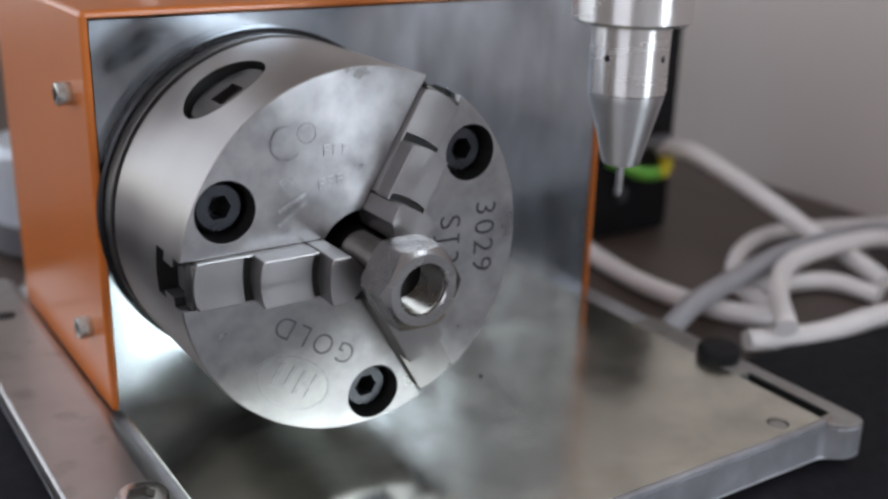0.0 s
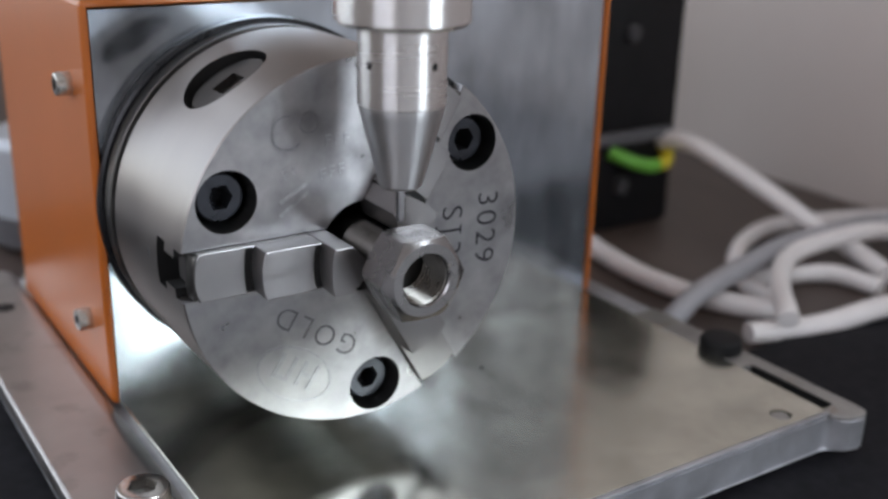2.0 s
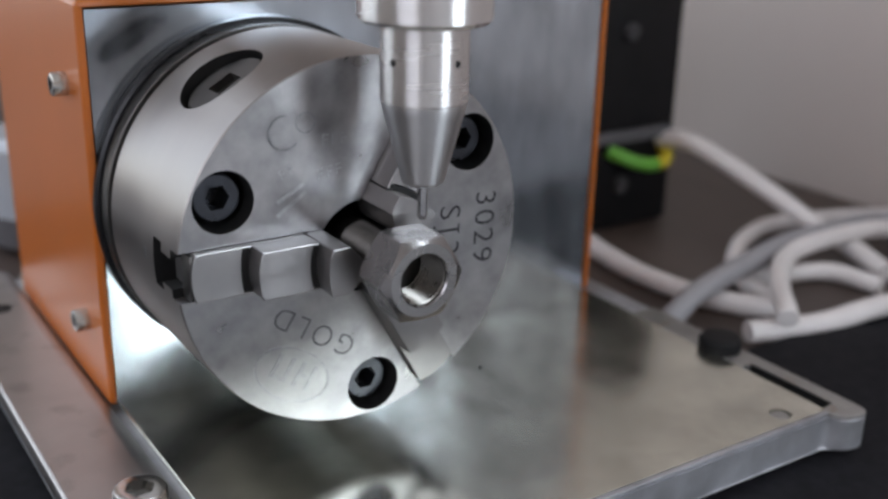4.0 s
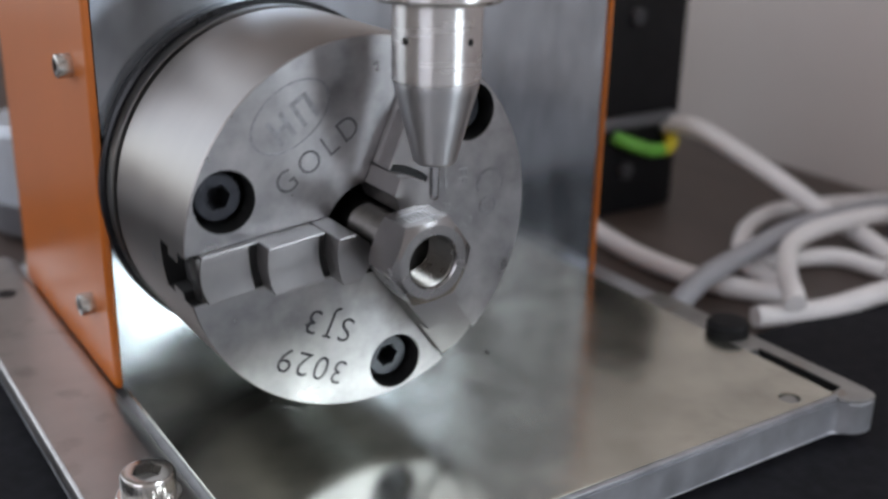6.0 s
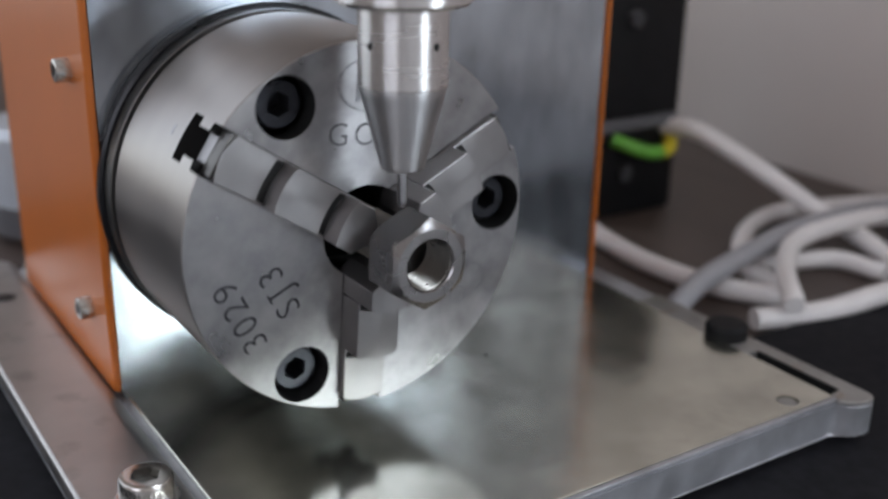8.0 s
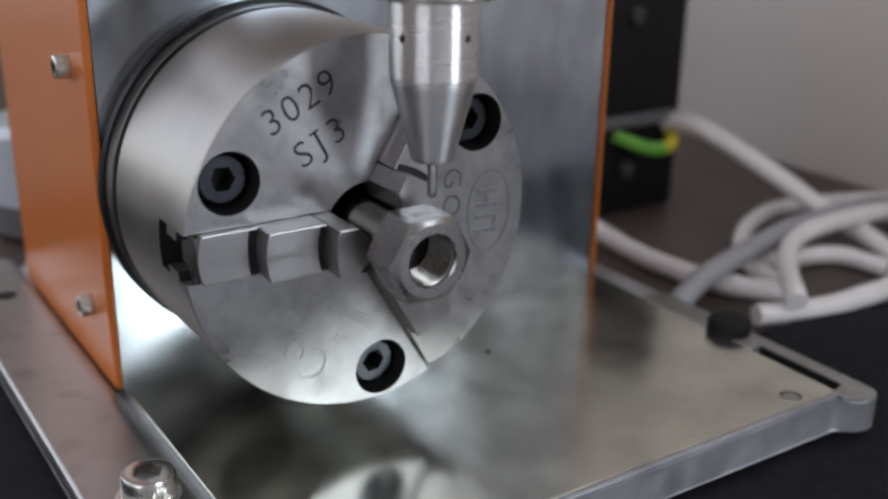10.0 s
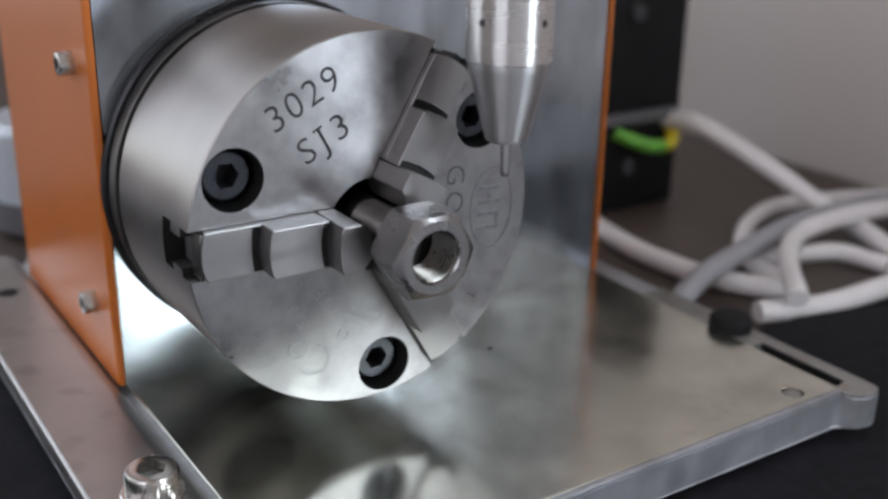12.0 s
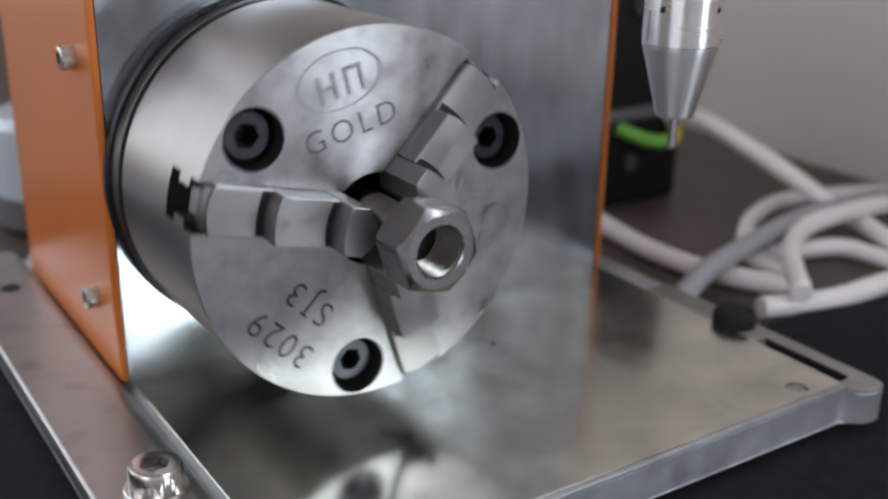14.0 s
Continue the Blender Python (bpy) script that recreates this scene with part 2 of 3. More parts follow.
def carve(base, cutters, how="DIFFERENCE", own=False):
    """Boolean of a bmesh with others, as a new bmesh."""
    def temp(bm):
        bmesh.ops.recalc_face_normals(bm, faces=bm.faces)
        me = bpy.data.meshes.new("tmp")
        bm.to_mesh(me)
        bm.free()
        return new("tmp", me)
    ob, tools = temp(base), [temp(c) for c in cutters]
    for t in tools:
        mod = ob.modifiers.new("cut", "BOOLEAN")
        mod.operation, mod.object, mod.solver, mod.use_self = how, t, "EXACT", own
    bpy.context.view_layer.update()
    me = bpy.data.meshes.new_from_object(ob.evaluated_get(bpy.context.evaluated_depsgraph_get()))
    out = bmesh.new()
    out.from_mesh(me)
    for o in (ob, *tools):
        bpy.data.objects.remove(o)
    bpy.data.meshes.remove(me)
    return out


def smooth_path(points, per=10):
    pts = [Vector(q) for q in points]
    ext = [pts[0] * 2 - pts[1], *pts, pts[-1] * 2 - pts[-2]]
    out = []
    for i in range(1, len(ext) - 2):
        a, b, c, d = ext[i - 1:i + 3]
        for k in range(per):
            t = k / per
            out.append(0.5 * (2 * b + (c - a) * t + (2 * a - 5 * b + 4 * c - d) * t * t + (3 * b - a - 3 * c + d) * t ** 3))
    return out + [pts[-1]]


def tube(points, radius, seg=14, per=10):
    bm = bmesh.new()
    path = smooth_path(points, per)
    rings = []
    up = Vector((0, 0, 1))
    for i, q in enumerate(path):
        way = (path[min(i + 1, len(path) - 1)] - path[max(i - 1, 0)]).normalized()
        side = way.cross(up)
        side = side.normalized() if side.length > 1e-4 else Vector((1, 0, 0))
        top = side.cross(way)
        rings.append([bm.verts.new(q + radius * (side * math.cos(2 * math.pi * k / seg) + top * math.sin(2 * math.pi * k / seg))) for k in range(seg)])
    for a, b in zip(rings, rings[1:]):
        for k in range(seg):
            bm.faces.new((a[k], a[(k + 1) % seg], b[(k + 1) % seg], b[k]))
    bm.faces.new(rings[0][::-1])
    bm.faces.new(rings[-1])
    return bm


def lettering(text, size, depth=0.00012, spacing=1.0, bold=0.0):
    """Raised letters as a bmesh, centred, lying in x, y."""
    cu = bpy.data.curves.new("letters", "FONT")
    cu.body, cu.size, cu.extrude, cu.align_x, cu.align_y, cu.space_character, cu.offset = text, size, depth, "CENTER", "CENTER", spacing, bold
    cu.resolution_u = 4
    ob = new("letters", cu)
    bpy.context.view_layer.update()
    me = bpy.data.meshes.new_from_object(ob.evaluated_get(bpy.context.evaluated_depsgraph_get()))
    bm = bmesh.new()
    bm.from_mesh(me)
    bpy.data.objects.remove(ob)
    bpy.data.meshes.remove(me)
    return bm


def hexagon(r, turn=0.0):
    return [(r * math.cos(radians(60 * i + turn)), r * math.sin(radians(60 * i + turn))) for i in range(6)]


def cap_screw(r, h, socket, axis="Z", knurl=True):
    """A socket head cap screw: knurled head with a hexagonal socket, its seat at height 0."""
    n = 72
    head = bmesh.new()
    rings = []
    for rr, hh, k in ((r, 0.0, 1), (r, h * 0.86, 1), (r * 0.93, h * 0.97, 0), (r * 0.86, h, 0), (0.0, h, 0)):
        if rr == 0:
            rings.append([head.verts.new((0, 0, hh))])
        else:
            rings.append([head.verts.new(((rr - (0.035 * r if k and knurl and i % 2 else 0)) * math.cos(2 * math.pi * i / n),
                                          (rr - (0.035 * r if k and knurl and i % 2 else 0)) * math.sin(2 * math.pi * i / n), hh)) for i in range(n)])
    head.faces.new(rings[0][::-1])
    for a, b in zip(rings, rings[1:]):
        for i in range(n):
            j = (i + 1) % n
            head.faces.new((a[i], a[j], b[j], b[i]) if len(b) > 1 else (a[i], a[j], b[0]))
    cut = prism(hexagon(socket), h * 0.45, h * 1.2)
    bm = carve(head, [cut])
    if axis == "Y":
        moved(bm, Matrix.Rotation(radians(90), 4, "X"))
    return bm


# ------------------------------------------------------------------ the room


def room():
    x0, y0, y1, z0, z1 = -1.75, -2.2, 0.95, -0.83, 1.75
    part("floor", block(x0, WALL_X, y0, y1, z0 - 0.1, z0), FLOOR)
    part("ceiling", block(x0, WALL_X, y0, y1, z1, z1 + 0.1), CEILING)
    north = carve(block(x0 - 0.12, WALL_X + 0.12, y1, y1 + 0.12, z0, z1), [block(*NWIN_X, y1 - 0.1, y1 + 0.3, *NWIN_Z)])
    part("wall_north", north, WALL)
    part("wall_south", block(x0 - 0.12, WALL_X + 0.12, y0 - 0.12, y0, z0, z1), WALL)
    east = carve(block(WALL_X, WALL_X + 0.12, y0, y1, z0, z1), [block(WALL_X - 0.1, WALL_X + 0.3, *WIN_Y, *WIN_Z)])
    part("wall_east", east, WALL)
    part("wall_west", carve(block(x0 - 0.12, x0, y0, y1, z0, z1), [block(x0 - 0.3, x0 + 0.1, *WWIN_Y, *WWIN_Z)]), WALL)
    for name, label in (("floor", "brown floor of the workshop"), ("ceiling", "white painted ceiling of the workshop"), ("wall_north", "warm white painted wall"),
                        ("wall_south", "warm white painted wall"), ("wall_east", "warm white painted wall behind the cables"), ("wall_west", "warm white painted wall")):
        tagged(bpy.data.objects[name], label, name.split("_")[0], kind="structure")
    frames = (("window_1", "white framed window beside the work table", WIN_Y, WIN_Z, "x", WALL_X + 0.003), ("window_2", "unseen white framed window added behind the work table", NWIN_X, NWIN_Z, "y", y1 + 0.003),
              ("window_3", "unseen white framed window added across the room", WWIN_Y, WWIN_Z, "x", x0 - 0.045))
    for name, label, (a, b), (c, d), across, at in frames:
        win = thing(name, label, "window", kind="structure")
        for p, q, u, v in ((a, a + 0.04, c, d), (b - 0.04, b, c, d), (a + 0.04, b - 0.04, c, c + 0.04), (a + 0.04, b - 0.04, d - 0.04, d)):
            dims = (at, at + 0.042, p, q, u, v) if across == "x" else (p, q, at, at + 0.042, u, v)
            part("window_frame", block(*dims, bevel=0.003), FRAME_WHITE, win)


def table():
    t = thing("work_table", "dark brown wooden work table against the wall", "table")
    part("tabletop", block(-1.2, WALL_X - 0.002, -1.1, 0.948, TABLE - 0.03, TABLE, bevel=0.002), TABLE_WOOD, t)
    for x in (-1.15, WALL_X - 0.06):
        for y in (-1.05, 0.88):
            part("leg", block(x, x + 0.05, y, y + 0.05, -0.83, TABLE - 0.03, bevel=0.003), TABLE_WOOD, t)
    m = new("bench_mat", mesh_of(prism([(-0.45, -0.100), (0.37, -0.100), (0.37, 0.012), (0.12, 0.012), (0.12, 0.17), (-0.06, 0.17), (-0.06, 0.32), (-0.45, 0.32)], TABLE, TABLE + 0.003), "bench_mat", MAT_BLACK))
    tagged(m, "black rubber bench mat lying on the table", "mat")
    # unseen pale board, added so the chuck's face reflects grey beyond the mat
    p = new("reflected_board", mesh_of(block(-0.75, 0.37, -0.95, -0.103, TABLE, TABLE + 0.004, bevel=0.001), "reflected_board", PALE_BOARD))
    tagged(p, "unseen pale grey board added on the table for the chuck face to reflect", "board")


# ------------------------------------------------------------------ the rotary axis


def base_plate():
    b = thing("base_plate", "worn galvanised steel base plate under the rotary axis", "base plate")
    slot = block(0.1345, 0.1404, -0.0508, -0.0174, ZB - 0.02, ZB + 0.01)
    corner = [(0.1315, -0.0540), (0.1336, -0.0548), (0.1352, -0.0574), (0.1378, -0.0592), (0.1420, -0.0600), (0.1448, -0.0594), (0.1460, -0.0574), (0.1463, -0.0540)]
    slab = [(-0.0755, -0.0540)] + corner + [(0.1463, 0.185), (-0.0755, 0.185)]
    body = carve(prism(slab, ZB - 0.0124, ZB - 0.0016, bevel=0.0006), [slot])
    part("body", body, GALV_EDGE, b, "grey sheared steel slab edge", sharp=10.0)
    # black plate and strip stand in for the shade inside the slot
    part("slot_floor_shade", block(0.1335, 0.1415, -0.053, -0.016, ZB - 0.0137, ZB - 0.0125), SHADE_AND_OIL, b, "black plate for the shade at the bottom of the slot")
    part("slot_wall_shade", block(0.1397, 0.1403, -0.0506, -0.0175, ZB - 0.0110, ZB - 0.0007), SHADE_AND_OIL, b, "black strip for the shade on the slot's inner wall")
    rim = [(x, y + 0.0001) for x, y in corner[1:7]] + [(0.1460, -0.0540), (0.1460, 0.0350), (0.1348, 0.0350), (0.1348, -0.0174), (0.1404, -0.0174), (0.1404, -0.0508), (0.1348, -0.0508)]
    part("rim", prism(rim, ZB - 0.0016, ZB - 0.0003, bevel=0.0004), RUSTY_RIM, b, "rust-stained raised rim round the slot")
    part("lip", block(-0.049, 0.1346, -0.0539, -0.0521, ZB - 0.0016, ZB - 0.0003, bevel=0.0004), GALV_EDGE, b, "bright worn front lip")
    for x in (-0.06, 0.12):
        for y in (-0.03, 0.16):
            part("foot", moved(lathe([(0, TABLE + 0.003), (0.008, TABLE + 0.003), (0.009, ZB - 0.0124), (0, ZB - 0.0124)], 24), Matrix.Translation((x, y, 0))), RUBBER, b, "black rubber foot")
    hole = moved(lathe([(0, -0.004), (0.0034, -0.004), (0.0034, 0.004), (0, 0.004)], 32), Matrix.Translation((0.1196, -0.0470, ZB)))
    sheet = carve(block(-0.049, 0.1345, YF, 0.185, ZB - 0.0015, ZB, bevel=0.0004), [hole])
    sheet = part("sheet", sheet, GALV_BASE, b, "shiny stained top sheet", sharp=10.0)
    part("rivet", moved(lathe([(0, 0), (0.0031, 0), (0.0031, 0.0006), (0.0025, 0.0011), (0, 0.0012)], 28), Matrix.Translation((0.1196, -0.0470, ZB - 0.0014))), RUSTY_RIM, sheet, "dull rust-stained rivet")
    part("drill_mark", moved(lathe([(0, 0), (0.0009, 0), (0.0009, 0.00025), (0, 0.00025)], 20), Matrix.Translation((0.0589, 0.0257, ZB))), SHADE_AND_OIL, sheet, "small dark drill mark")
    bar = thing("clamp_bar", "dull zinc-plated steel bar bolted along the base plate", "bar")
    # a flat bar with one broadly rounded shoulder towards the housing
    section = [(-0.0785, -0.0014), (-0.0785, 0.0016), (-0.0782, 0.0024), (-0.0774, 0.0028), (-0.0768, 0.0028), (-0.0572, 0.0028), (-0.0566, 0.0028), (-0.0552, 0.0025), (-0.0538, 0.0018), (-0.0526, 0.0009),
               (-0.0519, 0.0001), (-0.0516, -0.0014)]
    stand = Matrix.Rotation(radians(90), 4, "X")
    part("bar", moved(prism([(x, ZB + z) for x, z in section], -0.185, 0.062), stand), ZINC_BAR, bar)
    # the bar is not drilled; a thin black disc paints the hole's shade
    part("bolt_hole", moved(lathe([(0, 0), (0.0034, 0), (0.0034, 0.0003), (0, 0.0003)], 28), Matrix.Translation((-0.0636, 0.1468, ZB + 0.0028))), SHADE_AND_OIL, bar, "black disc for the shade in an empty bolt hole")
    part("washer", moved(lathe([(0.0036, 0), (0.0078, 0), (0.0080, 0.0003), (0.0080, 0.0008), (0.0077, 0.0011), (0.0036, 0.0011)], 40, closed=True), Matrix.Translation((-0.0634, -0.0020, ZB + 0.0028))), CHROME, bar, "thin steel washer")
    s = thing("cap_screw", "bright knurled socket cap screw in the clamp bar", "screw", pose(-0.0634, -0.0020, ZB + 0.0039))
    part("head", cap_screw(0.0067, 0.0060, 0.0038), CHROME, s)
    # dark plate added at the bottom: the socket's shade as colour
    part("socket_shade", prism(hexagon(0.0036), 0.0028, 0.0034), STEEL_DARK, s, "dark plate for the shade at the bottom of the hexagonal socket")
    k = thing("rubber_foot", "small round black rubber foot on the base plate", "foot", pose(0.1395, -0.0035, ZB - 0.0016))
    part("foot", lathe([(0, 0), (0.0066, 0), (0.0073, 0.0015), (0.0073, 0.005), (0.0062, 0.0062), (0.003, 0.0066), (0, 0.0066)], 36), RUBBER, k)


def housing():
    h = thing("gearbox_housing", "orange enamelled sheet-steel gearbox housing with a shiny front plate", "housing")
    t = 0.002
    z0 = ZB
    shell = carve(block(XL - t, XR + t, YP - 0.0012, YB, z0, ZT + t, bevel=0.0016, seg=3),
                  [block(XL, XR, YP - 0.02, YB - t, z0 - 0.01, ZT)])
    part("shell", shell, ORANGE, h, "glossy orange enamelled shell", sharp=10.0)
    part("front_plate", block(XL + 0.0007, XR - 0.0007, YP, YP + 0.003, z0 + 0.00005, ZT - 0.0009), GALV, h, "shiny galvanised front plate")
    side = Matrix.Rotation(radians(-90), 4, "Y")
    for y, z in ((0.0765, 0.0338), (0.0775, -0.0385)):
        part("screw", cap_screw(0.0034, 0.0042, 0.0018), CHROME, h, m=Matrix.Translation((XL - t, y, z)) @ side)
    for x in (-0.0205, 0.06):
        part("screw", cap_screw(0.0034, 0.0042, 0.0018), CHROME, h, m=Matrix.Translation((x, 0.095, ZT + t)))
    for z in (0.0325, -0.0425):
        part("screw", cap_screw(0.0034, 0.0042, 0.0018), CHROME, h, m=Matrix.Translation((XR + t, 0.083, z)) @ Matrix.Rotation(radians(90), 4, "Y"))
    fl = thing("spindle_flange", "black and grey flange ring behind the chuck", "flange")
    part("flange", lathe([(0.02, -0.0618), (0.0516, -0.0618), (0.0516, -0.0592), (0.0508, -0.0585), (0.02, -0.0585)], 128, "Y", closed=True), BLACK_OXIDE, fl)
    mo = thing("stepper_motor", "pale grey-blue motor behind the orange housing", "motor", pose(-0.012, 0.275, TABLE + 0.003))
    part("body", lathe([(0, 0), (0.029, 0), (0.030, 0.001), (0.030, 0.0145), (0, 0.0145)], 48), GREY_PLASTIC, mo, "dark grey motor body")
    part("cap", lathe([(0, 0.0145), (0.0295, 0.0145), (0.0295, 0.046), (0.026, 0.050), (0, 0.050)], 48), MOTOR_GREY, mo, "pale grey-blue motor cap")


JAWS = (180.0, 60.0, 300.0)
BOLTS = (155.1, 35.1, 275.1)


def spun(angle):
    """Turns a part that points along +x to the given angle round the chuck's axis, seen from the front."""
    return Matrix.Rotation(radians(-angle), 4, "Y")


def face_place(angle, r, turn=0.0, dx=0.0, deep=0.0):
    """The place of a flat mark on the chuck's face: it faces the front, upright where the angle is 90."""
    return spun(angle - 90) @ Matrix.Translation((dx, deep, r)) @ Matrix.Rotation(radians(-turn), 4, "Y") @ Matrix.Rotation(radians(90), 4, "X")


def stamp(text, size, spacing, depth):
    """Thin stamped letters; the J has a bar on its top, as on hand punches."""
    bm = lettering(text, size, depth, spacing, -0.00005)
    if "J" in text:
        bm = joined(bm, block(-0.0017, 0.0011, 0.0031, 0.0037, -depth, depth))
    bmesh.ops.remove_doubles(bm, verts=bm.verts, dist=1e-6)
    return bm


STAMPS = (("3029", 0.0098, 1.14, 238.0, 0.0392, MARK, "serial_mark", "stamped number 3029"), ("SJ3", 0.0098, 1.34, 238.5, 0.0275, MARK, "serial_mark", "stamped letters SJ3"),
          ("GOLD", 0.0085, 1.25, 117.5, 0.0255, MARK_WORD, "word_mark", "stamped word GOLD"))


def chuck():
    c = thing("lathe_chuck", "ground steel three-jaw lathe chuck with stamped face", "chuck")
    # body: chamfered disc with a bore, three T-slots, three counterbores and a pinion hole
    prof = [(0.0125, -0.0498), (0.0497, -0.0498), (R, -0.0495), (R, -0.0003), (0.0497, 0.0), (0.0125, 0.0)]
    cuts = []
    for a in JAWS:
        cuts.append(moved(block(0.0, 0.06, -0.002, 0.0045, -0.0064, 0.0064), spun(a)))
        cuts.append(moved(block(0.0, 0.06, 0.003, 0.012, -0.0040, 0.0040), spun(a)))
        cuts.append(moved(block(0.0, 0.06, 0.0108, 0.0162, -0.0063, 0.0063), spun(a)))
    for a in BOLTS:
        cuts.append(moved(lathe([(0, -0.0160), (0.0079, -0.0160), (0.0079, 0.003), (0, 0.003)], 48, "Y"),
                          Matrix.Translation((0.0413 * math.cos(radians(a)), 0, 0.0413 * math.sin(radians(a))))))
    pin = 1.6
    cuts.append(moved(moved(lathe([(0, 0.0440), (0.0122, 0.0440), (0.0122, 0.06), (0, 0.06)], 48, "X"), Matrix.Translation((0, 0.0270, 0))), spun(pin)))
    stamps = []
    for text, size, spacing, angle, r, _, _, _ in STAMPS:
        stamps.append(moved(stamp(text, size, spacing, 0.00018), face_place(angle, r)))
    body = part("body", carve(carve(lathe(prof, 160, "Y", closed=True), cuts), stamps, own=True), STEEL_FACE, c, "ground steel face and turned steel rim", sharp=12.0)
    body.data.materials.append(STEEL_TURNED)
    body.data.materials.append(SHADE_AND_OIL)
    # slot, counterbore and bore walls get near-black: their shade is in the colour
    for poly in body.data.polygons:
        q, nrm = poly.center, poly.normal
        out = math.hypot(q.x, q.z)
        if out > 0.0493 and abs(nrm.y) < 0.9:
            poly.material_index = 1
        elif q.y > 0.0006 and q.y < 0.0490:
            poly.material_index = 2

    part("back_ring", lathe([(0.0125, -0.0584), (0.0499, -0.0584), (0.0502, -0.0580), (0.0502, -0.0532), (0.0499, -0.0528), (0.0480, -0.0528), (0.0480, -0.0498), (0.0125, -0.0498)],
                            128, "Y", closed=True), STEEL_RING, c, "turned steel back ring with a dark groove")
    # black ring in the groove, shade put in as colour
    part("ring_groove", lathe([(0.0479, -0.0527), (0.0487, -0.0527), (0.0487, -0.0499), (0.0479, -0.0499)], 128, "Y", closed=True), SHADE_AND_OIL, c, "black ring that shades the groove before the back ring")
    # near-black lining and floor darken the bore
    part("bore_lining", lathe([(0.0123, -0.055), (0.0124, -0.055), (0.0124, -0.016), (0.0123, -0.016)], 48, "Y", closed=True), SHADE_AND_OIL, c, "near-black lining that darkens the bore")
    part("bore_floor", moved(lathe([(0, -0.041), (0.0123, -0.041), (0.0123, -0.040), (0, -0.040)], 48, "Y"), Matrix()), SHADE_AND_OIL, c)
    key = carve(lathe([(0, 0.040), (0.0112, 0.040), (0.0112, 0.0466), (0.0106, 0.0472), (0, 0.0472)], 48, "X"), [block(0.045, 0.06, -0.0036, 0.0036, -0.0036, 0.0036)])
    part("pinion", moved(moved(key, Matrix.Translation((0, 0.0270, 0))), spun(pin)), STEEL_DARK, c, "dark steel key pinion with a square socket")
    for a in BOLTS:
        m = Matrix.Translation((0.0413 * math.cos(radians(a)), 0.0159, 0.0413 * math.sin(radians(a))))
        part("bolt", cap_screw(0.0066, 0.0116, 0.0034, "Y"), BOLT_STEEL, c, "black oxide socket cap screw", m=m)
    # stepped jaws
    for a in JAWS:
        jaw = part("jaw", jaw_mesh(), STEEL_JAW, c, "stepped ground steel jaw", m=spun(a), sharp=12.0)
        part("end_face", block(0.0464, 0.0474, -0.0016, 0.0038, -0.0058, 0.0058, 0.0002), STEEL_DARK, jaw, "dark oily outer end of the jaw")
        for r0, r1, top in ((0.0323, 0.0342, 0.0019), (0.0167, 0.0186, 0.0081)):
            part("relief_groove", moved(prism(groove(r0, r1, 0.0055), top - 0.0028, top), Matrix.Rotation(radians(90), 4, "X")), SHADE_AND_OIL, jaw, "dark oily groove at the root of a jaw step")
        part("jaw_number", block(0.04985, 0.05008, 0.0217, 0.0229, -0.0014, 0.0014), MARK_FAINT, c, m=spun(a))
    # stamped writing, one group a sector: the letters' dark floors lie in the recesses
    def on_face(bm, name, mat, angle, r, turn=0.0, label="", dx=0.0, deep=-0.00008):
        part(name, bm, mat, c, label, m=face_place(angle, r, turn, dx, deep))
    for text, size, spacing, angle, r, mat, name, label in STAMPS:
        on_face(stamp(text, size, spacing, 0.00002), name, mat, angle, r, label=label, deep=0.00013)
    oval = lathe([(0.0104, -0.0001), (0.0110, -0.0001), (0.0110, 0.0001), (0.0104, 0.0001)], 64, closed=True)
    on_face(moved(oval, Matrix.Diagonal((1.08, 0.66, 1, 1))), "oval_mark", MARK_FAINT, 117.5, 0.0384)
    for x, w, h, y in ((-0.006, 0.0012, 0.007, 0), (-0.002, 0.0012, 0.007, 0), (-0.004, 0.0030, 0.0012, 0), (0.0015, 0.0012, 0.007, 0), (0.0055, 0.0012, 0.007, 0), (0.0035, 0.0030, 0.0011, 0.0030)):
        on_face(block(x - w / 2, x + w / 2, y - h / 2, y + h / 2, -0.0001, 0.0001), "logo_bar", MARK_FAINT, 117.0, 0.0375)
    # the worn etched sector: an open ring, a small round seal, three groups of unreadable strokes and two bars
    arc = bmesh.new()
    loops = [[arc.verts.new((q * math.cos(radians(a)), q * math.sin(radians(a)), 0.0001)) for a in range(60, 301, 15)] for q in (0.0040, 0.0045)]
    for k in range(len(loops[0]) - 1):
        arc.faces.new((loops[0][k], loops[1][k], loops[1][k + 1], loops[0][k + 1]))
    bmesh.ops.solidify(arc, geom=arc.faces[:], thickness=0.0002)
    on_face(arc, "open_ring_mark", MARK_FAINT, 3.0, 0.0388, -14)
    seal = lathe([(0.0023, -0.0001), (0.0027, -0.0001), (0.0027, 0.0001), (0.0023, 0.0001)], 32, closed=True)
    on_face(seal, "seal_mark", MARK_FAINT, -6.0, 0.0378)
    for ang, r, count in ((-16.0, 0.0305, 3), (-7.5, 0.0232, 3), (12.0, 0.0308, 2)):
        for k in range(count):
            x = (k - (count - 1) / 2) * 0.0026
            on_face(joined(block(x - 0.0009, x - 0.0005, -0.0014, 0.0014, -0.0001, 0.0001), block(x - 0.0005, x + 0.0008, 0.0010, 0.0014, -0.0001, 0.0001),
                           block(x - 0.0005, x + 0.0006, -0.0002, 0.0002, -0.0001, 0.0001)), "etched_stroke", MARK_GHOST, ang, r, -14)
    for ang, r, w in ((19.0, 0.0262, 0.0085), (24.0, 0.0243, 0.0095)):
        on_face(block(-w / 2, w / 2, -0.0005, 0.0005, -0.00006, 0.00006), "etched_bar", MARK_GHOST, ang, r, -20)
    return c


